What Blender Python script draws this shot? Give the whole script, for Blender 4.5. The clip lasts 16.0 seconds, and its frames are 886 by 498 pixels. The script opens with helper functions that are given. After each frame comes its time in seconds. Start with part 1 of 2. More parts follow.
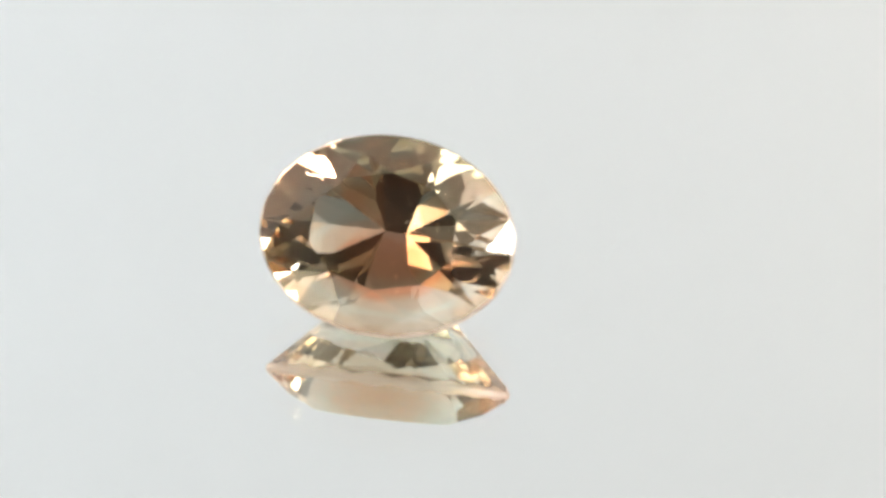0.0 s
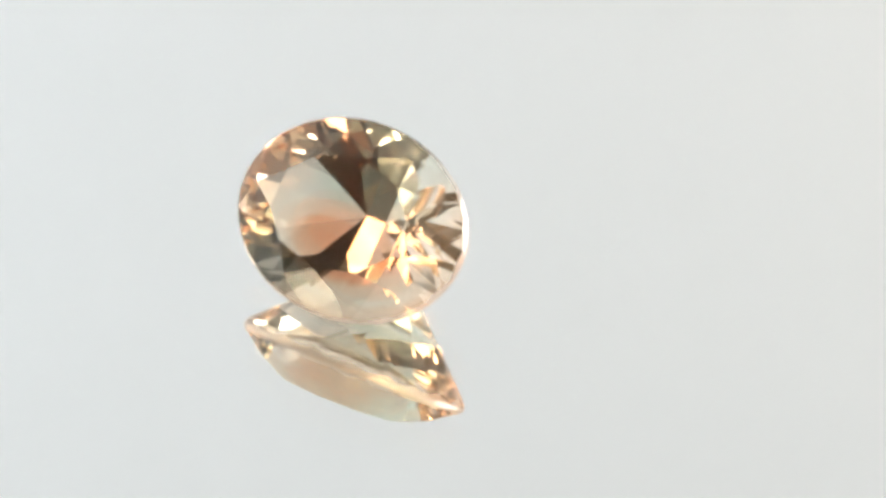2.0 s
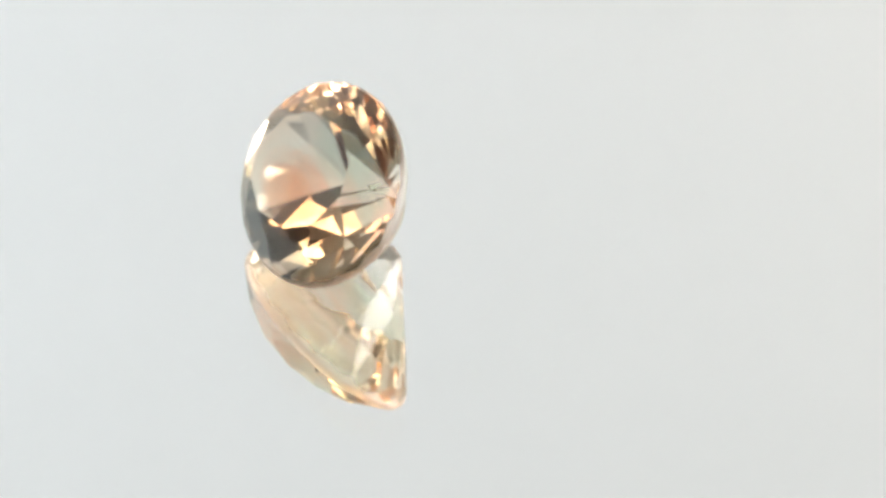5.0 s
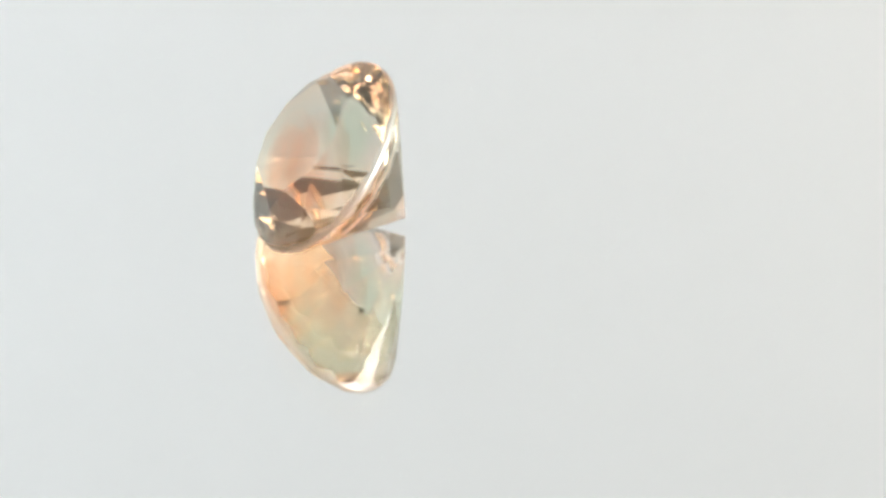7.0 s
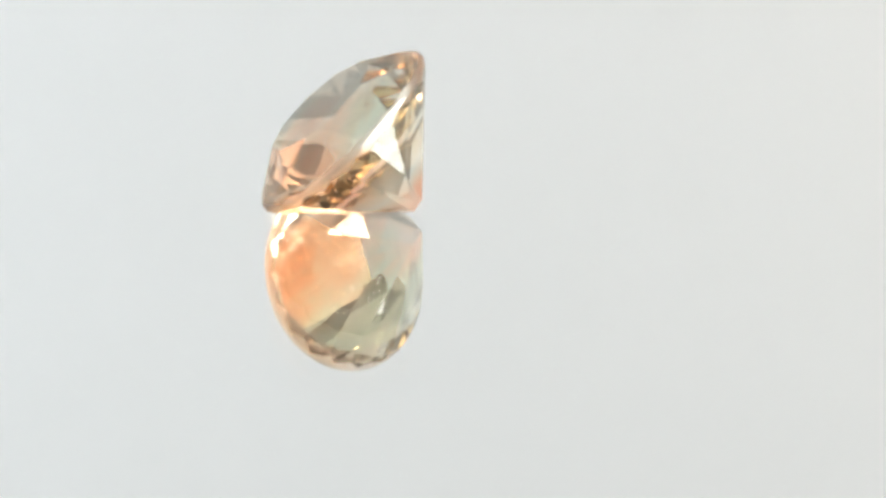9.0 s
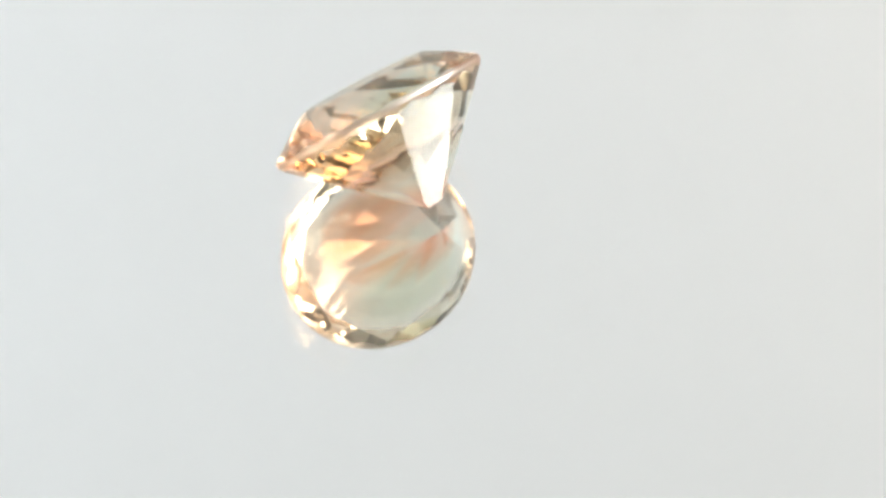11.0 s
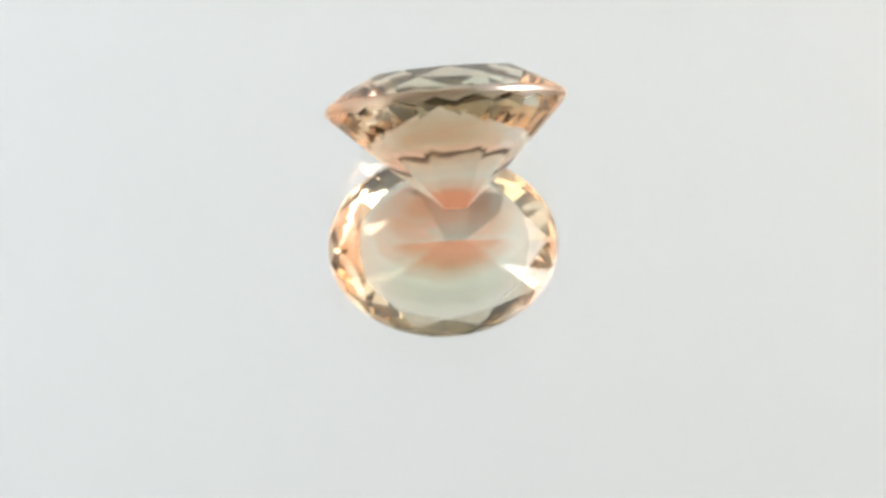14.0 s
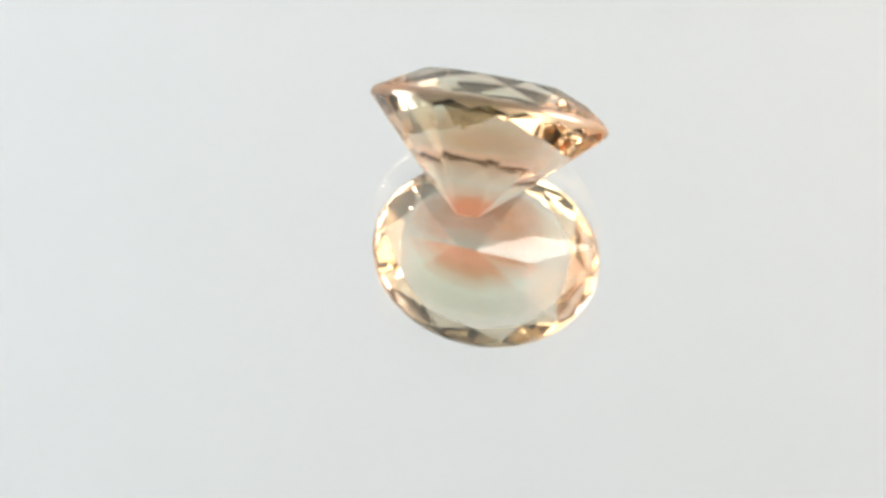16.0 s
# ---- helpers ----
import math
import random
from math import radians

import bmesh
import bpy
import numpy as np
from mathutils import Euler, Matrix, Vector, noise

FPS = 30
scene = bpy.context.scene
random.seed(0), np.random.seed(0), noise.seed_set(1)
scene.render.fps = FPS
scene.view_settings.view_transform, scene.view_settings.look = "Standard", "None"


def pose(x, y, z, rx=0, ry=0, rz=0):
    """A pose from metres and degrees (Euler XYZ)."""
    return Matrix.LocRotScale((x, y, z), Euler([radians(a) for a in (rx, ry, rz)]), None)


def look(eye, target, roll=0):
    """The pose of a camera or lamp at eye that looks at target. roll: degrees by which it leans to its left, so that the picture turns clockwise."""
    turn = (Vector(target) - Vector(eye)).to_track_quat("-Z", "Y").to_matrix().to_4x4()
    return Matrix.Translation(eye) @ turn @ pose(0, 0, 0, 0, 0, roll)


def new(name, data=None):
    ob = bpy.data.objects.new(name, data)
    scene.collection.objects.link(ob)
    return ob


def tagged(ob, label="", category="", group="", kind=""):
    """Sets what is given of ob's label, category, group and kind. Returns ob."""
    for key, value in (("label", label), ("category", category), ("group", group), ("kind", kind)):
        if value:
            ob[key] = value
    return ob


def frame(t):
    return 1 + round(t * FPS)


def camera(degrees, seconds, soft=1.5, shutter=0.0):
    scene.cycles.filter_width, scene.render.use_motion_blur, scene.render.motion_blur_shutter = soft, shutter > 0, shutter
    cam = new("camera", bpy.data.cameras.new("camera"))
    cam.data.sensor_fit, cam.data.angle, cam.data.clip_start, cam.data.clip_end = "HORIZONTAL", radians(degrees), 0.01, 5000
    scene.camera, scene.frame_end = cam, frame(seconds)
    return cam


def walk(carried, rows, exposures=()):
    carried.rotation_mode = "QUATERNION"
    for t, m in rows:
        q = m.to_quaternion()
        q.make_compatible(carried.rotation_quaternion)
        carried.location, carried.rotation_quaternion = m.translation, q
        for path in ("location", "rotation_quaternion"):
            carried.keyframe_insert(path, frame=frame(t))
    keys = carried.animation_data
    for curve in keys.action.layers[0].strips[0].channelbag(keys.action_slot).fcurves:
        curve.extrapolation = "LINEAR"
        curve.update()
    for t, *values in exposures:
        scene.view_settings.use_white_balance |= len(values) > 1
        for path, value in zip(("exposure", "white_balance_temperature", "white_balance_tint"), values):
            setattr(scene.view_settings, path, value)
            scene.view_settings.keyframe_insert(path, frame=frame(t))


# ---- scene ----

MM = 0.001
GLASS = 1.648 * MM           # thickness of the mirror's glass
SILVER = -0.817 * MM         # depth at which the mirror's image seems to start

# ---- camera: stands still over the turntable ----
cam = camera(20.39, 16.0, soft=3.5)
ELEV, DIST = radians(39.6), 100.4 * MM
EYE = (0.0, -DIST * math.cos(ELEV), DIST * math.sin(ELEV) + SILVER)
STAND = look(EYE, (0.0, 0.0, SILVER), 0.861)
walk(cam, [(0.0, STAND), (16.0, STAND)])

# many small steps of light inside the stone
scene.cycles.max_bounces = 32
scene.cycles.glossy_bounces = 24
scene.cycles.transmission_bounces = 24
scene.cycles.transparent_max_bounces = 160
scene.cycles.diffuse_bounces = 5

# ---- world and lamps of the light box ----
world = bpy.data.worlds.new("world")
scene.world = world
world.use_nodes = True
world.node_tree.nodes["Background"].inputs["Color"].default_value = (0.9, 0.95, 1.0, 1)
world.node_tree.nodes["Background"].inputs["Strength"].default_value = 0.05


def area_lamp(name, watts, colour, sx, sy, m, spread=180.0):
    data = bpy.data.lights.new(name, "AREA")
    data.shape, data.size, data.size_y = "RECTANGLE", sx, sy
    data.energy, data.color, data.spread = watts, colour, radians(spread)
    ob = new(name, data)
    ob.matrix_basis = m
    return ob


# added panels glow before the cloth back and sides, in place of daylight through it; a white lamp on one hand and a
# small cream one on the other
WHITE_LIGHT, CREAM_LIGHT, AIM = (0.95, 0.97, 1.0), (1.0, 0.86, 0.66), (0.0, 0.0, 0.002)
area_lamp("back_panel", 0.198, (0.974, 0.987, 0.992), 0.38, 0.42, look((0.0, 0.196, 0.19), (0.0, 0.0, 0.19)))
area_lamp("cool_side_panel", 0.155, (0.66, 0.83, 1.0), 0.23, 0.30, look((-0.196, 0.083, 0.13), (0.0, 0.083, 0.13)))
area_lamp("warm_side_panel", 0.125, (1.0, 0.80, 0.62), 0.23, 0.20, look((0.196, 0.083, 0.08), (0.0, 0.083, 0.08)))
# added fill lamps, one on each side, that brighten the unseen room's walls
area_lamp("room_window_left", 9.5, (0.93, 0.97, 1.0), 1.1, 1.1, look((-1.19, 0.65, 0.3), (0.0, 0.65, 0.3)))
area_lamp("room_window_right", 9.5, (1.0, 0.97, 0.93), 1.1, 1.1, look((1.19, 0.65, 0.3), (0.0, 0.65, 0.3)))
for turn, watts in ((5, 0.085), (-8, 0.055), (-21, 0.06)):    # a curved bank of three white heads, each turned to the stone
    way = (0.2 * math.cos(radians(27)) * math.cos(radians(turn)), 0.2 * math.cos(radians(27)) * math.sin(radians(turn)), 0.2 * math.sin(radians(27)))
    area_lamp("white_spot", watts, WHITE_LIGHT, 0.045, 0.058, look(way, AIM), 44)
area_lamp("cream_spot", 0.010, CREAM_LIGHT, 0.090, 0.105, look((-0.155, -0.090, 0.088), AIM), 40)


# ---- materials ----
def material(name):
    m = bpy.data.materials.new(name)
    m.use_nodes = True
    nt = m.node_tree
    nt.nodes.clear()
    out = nt.nodes.new("ShaderNodeOutputMaterial")
    return m, nt, out


def node(nt, kind, **sets):
    n = nt.nodes.new(kind)
    for key, value in sets.items():
        n.inputs[key.replace("_", " ")].default_value = value
    return n


HEART = (0.0, -0.5 * MM, -4.5 * MM)
PINK_HEART, GREEN_BODY, ORANGE_END = (1.0, 0.91, 0.865), (0.92, 0.896, 0.83), (0.985, 0.862, 0.745)


def fabric_material(name, colour, rough=0.8, scale=900.0, strength=0.15):
    m, nt, out = material(name)
    b = node(nt, "ShaderNodeBsdfPrincipled", Roughness=rough)
    co = nt.nodes.new("ShaderNodeTexCoord")
    big = node(nt, "ShaderNodeTexNoise", Scale=14.0, Detail=3.0)
    fine = node(nt, "ShaderNodeTexNoise", Scale=scale, Detail=2.0)
    ramp = nt.nodes.new("ShaderNodeValToRGB")
    ramp.color_ramp.elements[0].color = (*[c * 0.97 for c in colour], 1)
    ramp.color_ramp.elements[1].color = (*colour, 1)
    bump = node(nt, "ShaderNodeBump", Strength=strength, Distance=0.0004)
    nt.links.new(co.outputs["Object"], big.inputs["Vector"])
    nt.links.new(co.outputs["Object"], fine.inputs["Vector"])
    nt.links.new(big.outputs["Fac"], ramp.inputs["Fac"])
    nt.links.new(ramp.outputs["Color"], b.inputs["Base Color"])
    nt.links.new(fine.outputs["Fac"], bump.inputs["Height"])
    nt.links.new(bump.outputs["Normal"], b.inputs["Normal"])
    nt.links.new(b.outputs["BSDF"], out.inputs["Surface"])
    return m


def gem_material():
    """Bicolour stone: salmon heart round the keel, pale green body, orange ends."""
    m, nt, out = material("bicolour_crystal")

    def math_node(kind, a, b=None, c=None):
        n = nt.nodes.new("ShaderNodeMath")
        n.operation = kind
        for slot, v in zip(n.inputs, (a, b, c)):
            if v is None:
                continue
            if isinstance(v, float):
                slot.default_value = v
            else:
                nt.links.new(v, slot)
        return n.outputs[0]

    def blend(fac, a, b):
        n = nt.nodes.new("ShaderNodeMix")
        n.data_type = "RGBA"
        nt.links.new(fac, n.inputs["Factor"])
        for slot, v in ((n.inputs[6], a), (n.inputs[7], b)):
            if isinstance(v, tuple):
                slot.default_value = (*v, 1)
            else:
                nt.links.new(v, slot)
        return n.outputs[2]

    def smooth(v, lo, hi):
        n = nt.nodes.new("ShaderNodeMapRange")
        n.interpolation_type = "SMOOTHSTEP"
        nt.links.new(v, n.inputs["Value"])
        n.inputs["From Min"].default_value, n.inputs["From Max"].default_value = lo, hi
        return n.outputs["Result"]

    co = nt.nodes.new("ShaderNodeTexCoord").outputs["Object"]
    cloud = node(nt, "ShaderNodeTexNoise", Scale=420.0, Detail=3.0)
    nt.links.new(co, cloud.inputs["Vector"])
    wobble = math_node("MULTIPLY_ADD", cloud.outputs["Fac"], 0.9 * MM, -0.45 * MM)
    heart = nt.nodes.new("ShaderNodeVectorMath")
    heart.operation = "DISTANCE"
    heart.inputs[1].default_value = HEART
    nt.links.new(co, heart.inputs[0])
    from_heart = math_node("ADD", heart.outputs["Value"], wobble)
    xyz = nt.nodes.new("ShaderNodeSeparateXYZ")
    nt.links.new(co, xyz.inputs[0])
    end = math_node("ADD", math_node("ABSOLUTE", xyz.outputs["X"]), wobble)
    body = blend(smooth(end, 2.0 * MM, 4.4 * MM), GREEN_BODY, ORANGE_END)
    tint = blend(smooth(from_heart, 0.5 * MM, 2.8 * MM), PINK_HEART, body)
    glass = node(nt, "ShaderNodeBsdfGlass", Roughness=0.0, IOR=1.56)
    nt.links.new(tint, glass.inputs["Color"])
    nt.links.new(glass.outputs["BSDF"], out.inputs["Surface"])
    return m


def zone_material(name, colour):
    """A clear coloured layer in the crystal: it only tints what passes."""
    m, nt, out = material(name)
    t = node(nt, "ShaderNodeBsdfTransparent", Color=(*colour, 1))
    nt.links.new(t.outputs["BSDF"], out.inputs["Surface"])
    return m


def frosted_material():
    m, nt, out = material("frosted_girdle")
    g = node(nt, "ShaderNodeBsdfGlass", Color=(0.98, 0.92, 0.87, 1), Roughness=0.35, IOR=1.56)
    nt.links.new(g.outputs["BSDF"], out.inputs["Surface"])
    return m


def glass_material():
    m, nt, out = material("float_glass")
    g = node(nt, "ShaderNodeBsdfGlass", Color=(0.996, 1.0, 0.9975, 1), Roughness=0.0, IOR=1.5)
    nt.links.new(g.outputs["BSDF"], out.inputs["Surface"])
    return m


def silver_material():
    m, nt, out = material("silvering")
    g = node(nt, "ShaderNodeBsdfGlossy", Color=(0.95, 0.955, 0.95, 1), Roughness=0.0)
    nt.links.new(g.outputs["BSDF"], out.inputs["Surface"])
    return m


WHITE = fabric_material("white_tent_cloth", (0.90, 0.90, 0.895))
ROOM = fabric_material("white_wall_paint", (0.74, 0.74, 0.73), scale=120.0)
# darker than ROOM: dimness overhead is put into the unseen ceiling's colour
SHADE = fabric_material("dimmed_ceiling_grey", (0.52, 0.52, 0.51), scale=120.0)
DARK = fabric_material("dark_stand_in", (0.045, 0.04, 0.04))
BOARD = fabric_material("white_board", (0.86, 0.86, 0.86), rough=0.5)
GEM = gem_material()
SPECK = fabric_material("pale_inclusion", (0.75, 0.72, 0.66))
SALMON = zone_material("salmon_growth_zone", (0.998, 0.969, 0.951))
MINT = zone_material("mint_growth_zone", (0.987, 0.999, 0.992))
FROST = frosted_material()
CLEAR = glass_material()
SILVERED = silver_material()


# ---- building helpers ----
def mesh_from(name, verts, faces, mat):
    me = bpy.data.meshes.new(name)
    me.from_pydata(verts, [], faces)
    me.materials.append(mat)
    me.update()
    return me


def part(name, me, parent, label=""):
    ob = new(name, me)
    ob.parent = parent
    return tagged(ob, label)


def slab(name, lo, hi, mat):
    (x0, y0, z0), (x1, y1, z1) = lo, hi
    v = [(x, y, z) for z in (z0, z1) for y in (y0, y1) for x in (x0, x1)]
    f = [(0, 2, 3, 1), (4, 5, 7, 6), (0, 1, 5, 4), (2, 6, 7, 3), (0, 4, 6, 2), (1, 3, 7, 5)]
    return new(name, mesh_from(name, v, f, mat))


def disc(name, r, z0, z1, mat, bevel=0.0, n=96):
    """A round plate with a small chamfer on both rims."""
    rings = [(r - bevel, z0), (r, z0 + bevel), (r, z1 - bevel), (r - bevel, z1)] if bevel else [(r, z0), (r, z1)]
    v, f = [], []
    for rr, z in rings:
        v += [(rr * math.cos(2 * math.pi * i / n), rr * math.sin(2 * math.pi * i / n), z) for i in range(n)]
    f.append(list(range(n))[::-1])
    for k in range(len(rings) - 1):
        f += [(k * n + i, k * n + (i + 1) % n, (k + 1) * n + (i + 1) % n, (k + 1) * n + i) for i in range(n)]
    f.append([(len(rings) - 1) * n + i for i in range(n)])
    return mesh_from(name, v, f, mat)


# ---- the light box: white cloth behind and on both sides of the turntable, open to a dim room in front and above ----
X, Y0, Y1, Z0, Z1, T = 0.20, -0.035, 0.20, -0.024, 0.29, 0.004


def structure(name, lo, hi, mat, label):
    return tagged(slab(name, lo, hi, mat), label, "wall" if "wall" in name else name.split("_")[0], kind="structure")


structure("wall_back", (-X, Y1, Z0), (X, Y1 + T, Z1 + 0.12), WHITE, "plain white cloth backdrop of a light box")
structure("wall_left", (-X - T, Y0, Z0), (-X, Y1 + T, Z1), WHITE, "plain white cloth side of a light box")
structure("wall_right", (X, Y0, Z0), (X + T, Y1 + T, Z1), WHITE, "plain white cloth side of a light box")
structure("ceiling", (-X - T, 0.15, Z1 + 0.12), (X + T, Y1 + T, Z1 + 0.12 + T), WHITE, "plain white cloth top of a light box")
structure("floor", (-X - T, -0.16, Z0 - T), (X + T, Y1 + T, Z0), BOARD, "plain white base board of a light box")
# added dark sheet out of view, gives the stone its dark front reflections
structure("wall_front", (-0.085, -0.13, Z0), (0.085, -0.126, 0.24), DARK, "unseen dark sheet standing in for camera and photographer")
structure("room_wall_front", (-1.2, -1.3, -0.8), (1.2, -1.25, 1.6), ROOM, "plain off-white room wall in soft fill light")
structure("room_wall_back", (-1.2, 1.25, -0.8), (1.2, 1.3, 1.6), ROOM, "plain off-white room wall in soft fill light")
structure("room_wall_left", (-1.25, -1.3, -0.8), (-1.2, 1.3, 1.6), ROOM, "plain off-white room wall in soft fill light")
structure("room_wall_right", (1.2, -1.3, -0.8), (1.25, 1.3, 1.6), ROOM, "plain off-white room wall in soft fill light")
structure("room_ceiling", (-1.25, -1.3, 1.6), (1.25, 1.3, 1.65), SHADE, "unseen room ceiling, coloured darker to dim the light from overhead")
structure("room_floor", (-1.25, -1.3, -0.85), (1.25, 1.3, -0.8), ROOM, "plain pale room floor in soft fill light")
structure("table_top", (-0.6, -0.4, Z0 - T - 0.03), (0.6, 0.5, Z0 - T - 0.0005), ROOM, "plain table top under the light box")

# ---- turntable with a silvered mirror ----
AXIS = (-0.406 * MM, 0.336 * MM)


def turntable():
    top = new("mirror_turntable")
    tagged(top, "round silvered glass mirror on a slowly turning display stand", "turntable")
    part("glass", disc("glass", 0.085, -GLASS, 0.0, CLEAR, 0.0003), top, "clear glass sheet of the mirror")
    part("silvering", disc("silvering", 0.0846, -GLASS - 0.0006, -GLASS - 0.00001, SILVERED), top, "bright silver backing of the mirror")
    part("platter", disc("platter", 0.087, -GLASS - 0.0086, -GLASS - 0.00062, BOARD, 0.001), top, "white plastic platter")
    part("base", disc("base", 0.06, Z0, -GLASS - 0.0086, BOARD, 0.001), top, "white plastic base")
    return top


# ---- the stone: a prism cut by facet planes ----
A, B = 5.0, 3.929             # half length and half width, mm
RIM, DEEP, HIGH = 0.17, 4.40, 1.395     # half thickness of the girdle, keel's depth and table's height, mm
TABLE, TILT = 0.585, 0.054     # reach of the table's corners; how far the table leans, per mm of width
KEEL = (0.43 / A, 0.33 / B)   # half length of the keel and its shift across
ROUND = (20, 53, 90, 127, 160, 200, 233, 270, 307, 340)    # where the ten main facets touch the girdle


def cut(faces, normal, d, tag):
    """Keeps what lies on the near side of a plane and closes the cut with a new facet."""
    n = Vector(normal).normalized()
    d = d / Vector(normal).length
    kept, seam = [], []
    for t, pts in faces:
        out = []
        for i, p in enumerate(pts):
            q = pts[(i + 1) % len(pts)]
            a, b = n.dot(p) - d, n.dot(q) - d
            if a <= 1e-9:
                out.append(p)
                if abs(a) <= 1e-9:
                    seam.append(p)
            if (a < -1e-9 and b > 1e-9) or (a > 1e-9 and b < -1e-9):
                lo, hi, x, y = (p, q, a, b) if a < b else (q, p, b, a)
                cutp = lo + (hi - lo) * (x / (x - y))
                out.append(cutp)
                seam.append(cutp)
        if len(out) > 2:
            kept.append((t, out))
    ring = []
    for p in seam:
        if all((p - q).length > 1e-6 for q in ring):
            ring.append(p)
    if len(ring) > 2:
        c = sum(ring, Vector()) / len(ring)
        u = (ring[0] - c).normalized()
        v = n.cross(u)
        ring.sort(key=lambda p: math.atan2((p - c).dot(v), (p - c).dot(u)))
        kept.append((tag, ring))
    return kept


def on_rim(az, z, reach=1.0):
    return Vector((reach * math.cos(radians(az)), reach * math.sin(radians(az)), z))


def table_height(p):
    return HIGH - TILT * p.y * B


def plane_of(p, q, r, sign):
    """The plane through three points whose normal points up (1) or down (-1)."""
    n = (q - p).cross(r - p)
    n = n if n.z * sign > 0 else -n
    return n, n.dot(p)


def main_plane(az, sign):
    """A main facet: tangent to the girdle at that place, up to the table's corner or down to the keel."""
    way = on_rim(az, 0)
    if sign < 0:
        end = Vector((math.copysign(KEEL[0], way.x) if abs(way.x) > 0.01 else 0.0, KEEL[1], 0))
        slope = (DEEP - RIM) / (1 - way.dot(end))
    else:
        slope = (table_height(way * TABLE) - RIM) / (1 - TABLE)
    return Vector((slope * way.x, slope * way.y, sign)), slope + RIM


def meeting(one, two, reach):
    """Where two main facets meet, at that reach from the axis."""
    (n1, d1), (n2, d2) = one, two
    along = n1.cross(n2)
    along = along / math.hypot(along.x, along.y)
    if along.dot(n1.cross(n2)) < 0:
        along = -along
    det = n1.x * n2.y - n1.y * n2.x
    # the line's point at the girdle's middle height, then the way in to the reach
    p = Vector(((d1 * n2.y - d2 * n1.y) / det, (n1.x * d2 - n2.x * d1) / det, 0))
    b, c = p.x * along.x + p.y * along.y, p.x ** 2 + p.y ** 2 - reach ** 2
    root = math.sqrt(b * b - c)
    return min((p + along * k for k in (-b - root, -b + root)), key=lambda q: abs(q.z))


def stone_faces():
    """Facets in mm, outward, in the stone's own space: table up, girdle round the origin."""
    n, top, bottom = 144, 4.0, -6.0
    ring = [(math.cos(2 * math.pi * i / n), math.sin(2 * math.pi * i / n)) for i in range(n)]
    faces = [("girdle", [Vector((*ring[i], bottom)), Vector((*ring[(i + 1) % n], bottom)), Vector((*ring[(i + 1) % n], top)), Vector((*ring[i], top))]) for i in range(n)]
    faces.append(("waste", [Vector((x, y, top)) for x, y in ring]))
    faces.append(("waste", [Vector((x, y, bottom)) for x, y in ring[::-1]]))
    faces = cut(faces, (0, TILT * B, 1), HIGH, "table")
    for sign, name, half, reach in ((1, "bezel_facet", "upper_girdle_facet", 0.80), (-1, "pavilion_facet", "lower_girdle_facet", 0.50)):
        for az in ROUND:
            faces = cut(faces, *main_plane(az, sign), name)
        for k, az in enumerate(ROUND):
            after = ROUND[(k + 1) % 10] + (360 if k == 9 else 0)
            corner = meeting(main_plane(az, sign), main_plane(after, sign), reach)
            split = on_rim((az + after) / 2, RIM * sign)
            for touch in (az, after):
                faces = cut(faces, *plane_of(on_rim(touch, RIM * sign), split, corner, sign), half)
            if sign > 0:
                ends = [on_rim(e, 0, TABLE) for e in (az, after)]
                ends = [Vector((e.x, e.y, table_height(e))) for e in ends]
                faces = cut(faces, *plane_of(*ends, corner, 1), "star_facet")
    # the worn, rounded edges of the girdle
    for sign in (1, -1):
        for k in range(40):
            way = on_rim(9 * k + 4.5, 0)
            faces = cut(faces, (7.0 * way.x, 7.0 * way.y, sign), 7.0 + 0.4 * RIM, "girdle")
    return [(t, [Vector((p.x * A * MM, p.y * B * MM, p.z * MM)) for p in pts]) for t, pts in faces]


def zone(scale, lie, size, mat, n=32, m=16):
    """One shell of a colour zone, an uneven lens that lies along a flank, well inside the stone."""
    v, f = [], []

    def point(p):
        r = scale * (1 + 0.05 * noise.noise(p * 1.7 + Vector((scale * 3, 0, 0))))
        return lie @ Vector([a * r * b * MM for a, b in zip(size, p)])

    for i in range(1, m):
        for k in range(n):
            a, b = math.pi * i / m, 2 * math.pi * k / n
            v.append(point(Vector((math.sin(a) * math.cos(b), math.sin(a) * math.sin(b), math.cos(a)))))
    top, low = len(v), len(v) + 1
    v += [point(Vector((0, 0, 1))), point(Vector((0, 0, -1)))]
    for i in range(m - 2):
        f += [(i * n + k, (i + 1) * n + k, (i + 1) * n + (k + 1) % n, i * n + (k + 1) % n) for k in range(n)]
    f += [(top, k, (k + 1) % n) for k in range(n)] + [(low, (m - 2) * n + (k + 1) % n, (m - 2) * n + k) for k in range(n)]
    me = mesh_from("colour_zone", v, f, mat)
    for poly in me.polygons:
        poly.use_smooth = True
    return me


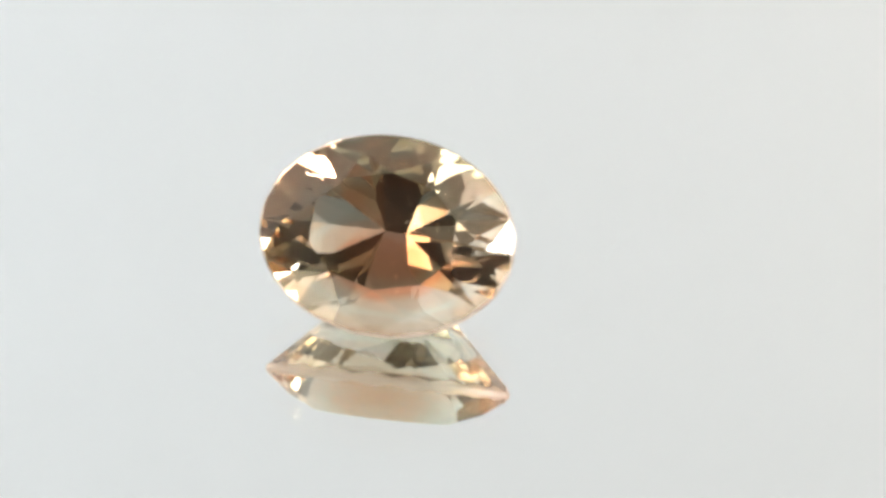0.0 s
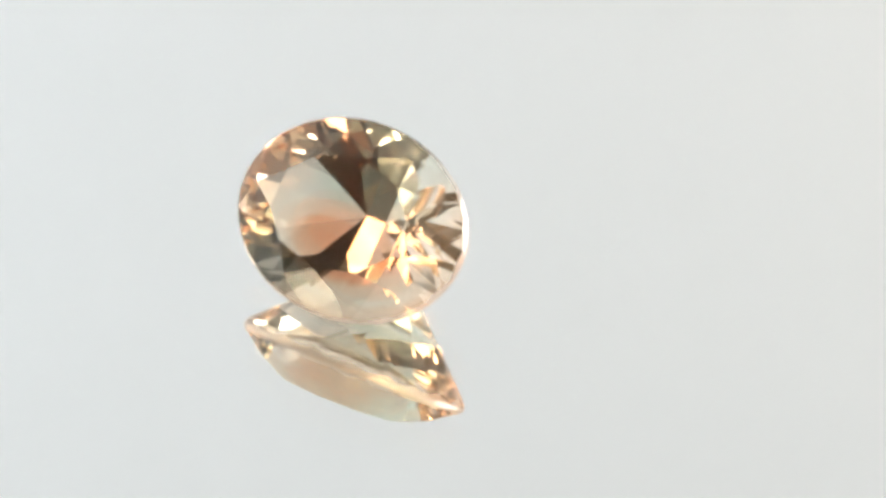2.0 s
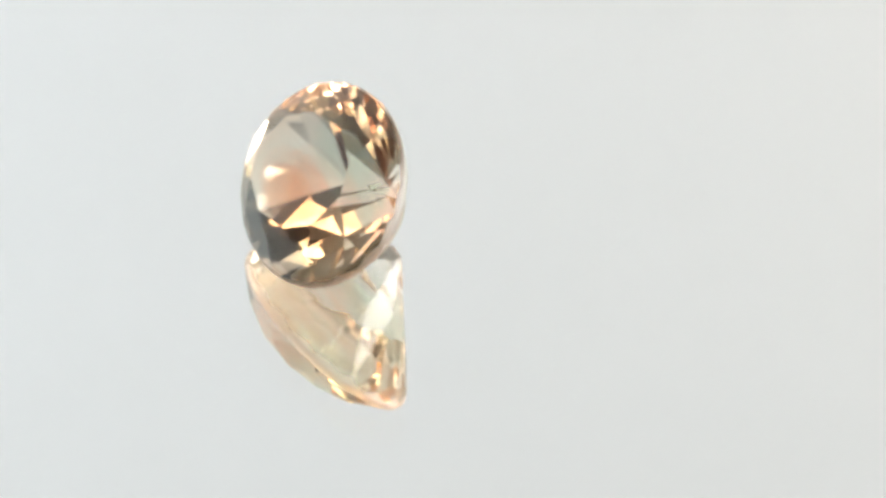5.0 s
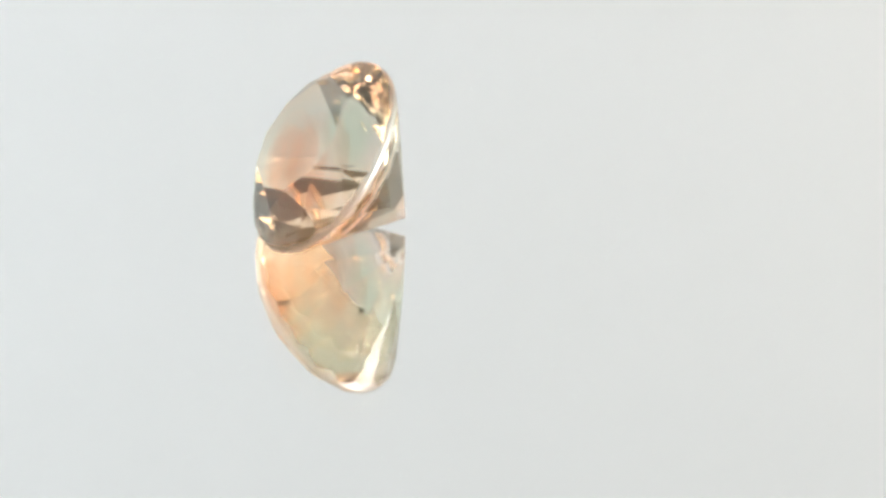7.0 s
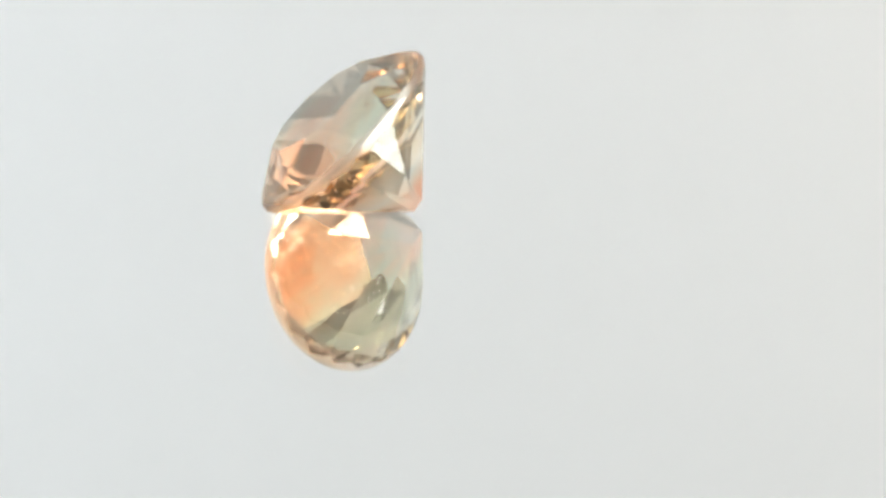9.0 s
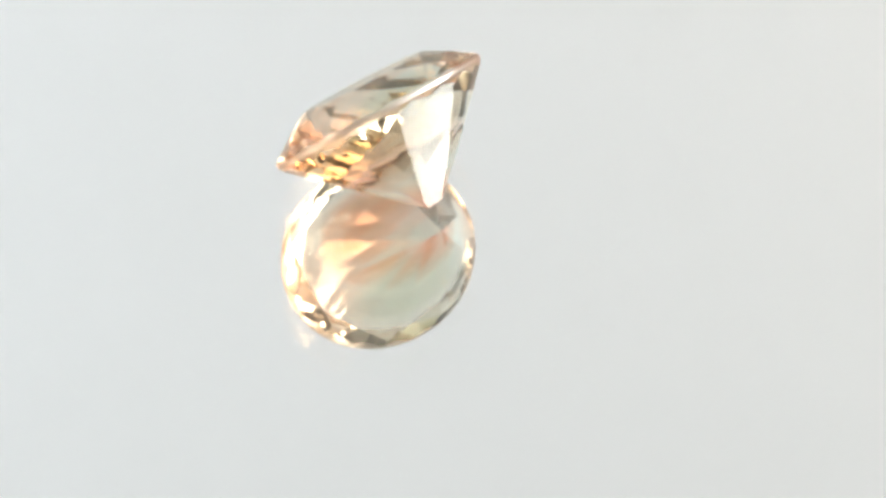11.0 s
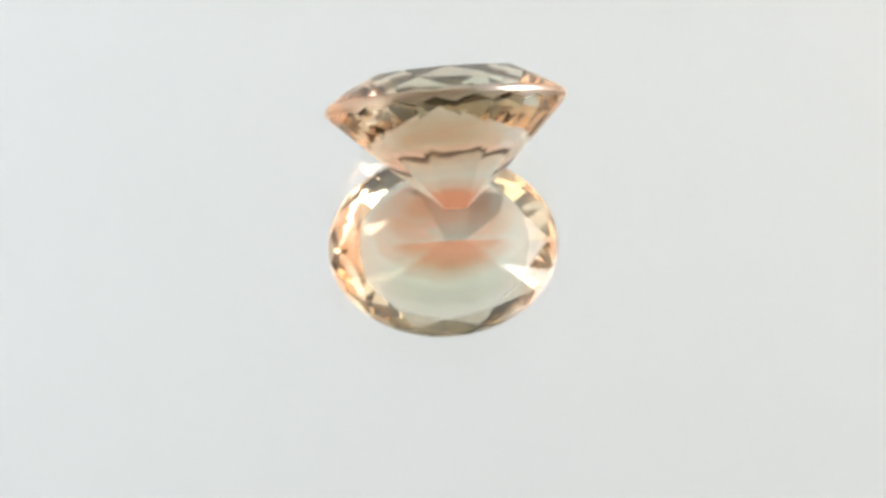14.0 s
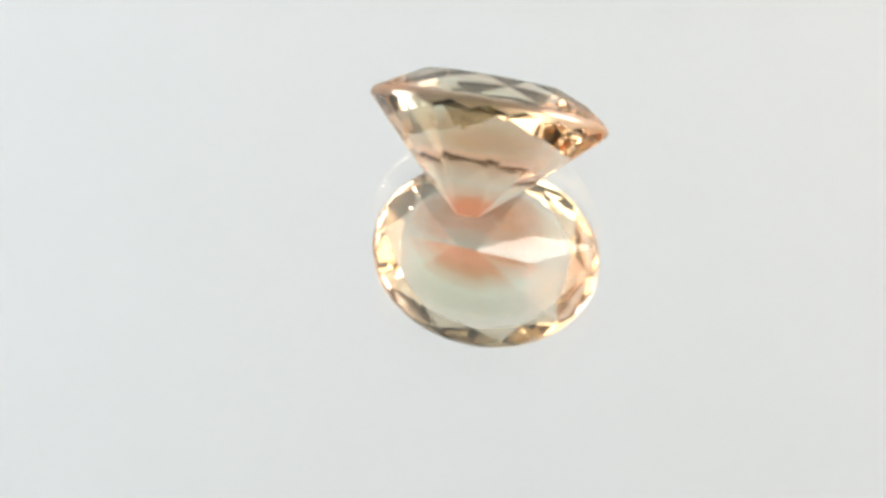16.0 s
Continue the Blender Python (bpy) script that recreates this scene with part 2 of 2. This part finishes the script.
def gemstone():
    stone = new("gemstone")
    tagged(stone, "faceted oval peach and pale green transparent gemstone resting on a mirror", "gemstone")
    girdle = []
    labels = {"table": "large flat polished top facet"}
    for tag, pts in stone_faces():
        if tag == "girdle":
            girdle.append(pts)
            continue
        part(tag, mesh_from(tag, pts, [list(range(len(pts)))], GEM), stone, labels.get(tag, ""))
    rim = bmesh.new()
    for pts in girdle:
        rim.faces.new([rim.verts.new(p) for p in pts])
    bmesh.ops.remove_doubles(rim, verts=rim.verts, dist=0.004 * MM)
    me = bpy.data.meshes.new("girdle")
    rim.to_mesh(me)
    rim.free()
    me.materials.append(FROST)
    part("girdle", me, stone, "thin frosted rim round the stone")
    # tiny pale crystals caught inside
    rng = random.Random(7)
    for _ in range(22):
        a, r, z = rng.uniform(0, 2 * math.pi), rng.uniform(0.1, 0.55), rng.uniform(-1.6, 0.6)
        size = rng.uniform(0.02, 0.06) * MM
        spin = Euler([rng.uniform(0, 3) for _ in range(3)]).to_matrix()
        at = Vector((r * A * math.cos(a), r * B * math.sin(a), z)) * MM
        corners = [(1, 0, 0), (-1, 0, 0), (0, 0.5, 0), (0, -0.5, 0), (0, 0, 0.4), (0, 0, -0.4)]
        v = [at + spin @ (Vector(c) * size) for c in corners]
        f = [(0, 2, 4), (2, 1, 4), (1, 3, 4), (3, 0, 4), (2, 0, 5), (1, 2, 5), (3, 1, 5), (0, 3, 5)]
        part("inclusion", mesh_from("inclusion", v, f, SPECK), stone, "tiny pale speck inside the stone")
    # the salmon heart: thin growth layers, one over another, leaning from the keel towards the table's resting edge
    for k in range(11):
        w = -0.95 + 0.27 * k
        wide = math.sqrt(max(0.1, 1 - (w / 2.1) ** 2)) * rng.uniform(0.6, 1.12)
        lie = pose(0.1 * MM, -0.85 * MM, -0.75 * MM, 20) @ pose(rng.uniform(-0.2, 0.2) * MM, rng.uniform(-0.15, 0.15) * MM, w * MM, rng.uniform(-6, 6), rng.uniform(-6, 6))
        part("colour_zone", zone(1.0, lie, (2.7 * wide, 1.55 * wide, 0.1), SALMON), stone, "salmon colour zone inside the stone")
    for scale in (1.0, 0.86, 0.7, 0.5):
        part("colour_zone", zone(scale, pose(0.2 * MM, 1.25 * MM, -0.8 * MM, 48), (2.6, 1.75, 0.7), MINT), stone, "mint colour zone inside the stone")
    return stone


TURNTABLE = turntable()
STONE = gemstone()

# the stone leans on one flank of its lower cone
LEAN = pose(0, 0, 0, 43.734) @ pose(0, 0, 0, 0, 0.978) @ pose(0, 0, 0, 0, 0, -0.934)
LIFT = -min((LEAN @ Vector(v.co)).z for ob in STONE.children for v in ob.data.vertices)


def turned(t):
    """Degrees that the turntable has turned, clockwise from above."""
    drift = np.interp(t, (0, 4, 9, 11.5, 12.5, 14, 16), (0, -1.2, -1.2, 0.4, 0.7, 0, -0.6))    # the drive does not run quite evenly
    return 7.377 + 11.694 * t + 0.038 * (t - 8) ** 2 + float(drift)


def motions():
    times = [i * 0.5 for i in range(33)]
    axis = pose(AXIS[0], AXIS[1], 0)
    seat = pose(-1.027 * MM, -4.401 * MM, LIFT) @ LEAN
    walk(STONE, [(t, axis @ pose(0, 0, 0, 0, 0, -turned(t)) @ seat) for t in times])
    walk(TURNTABLE, [(t, axis @ pose(0, 0, 0, 0, 0, -turned(t))) for t in times])


motions()
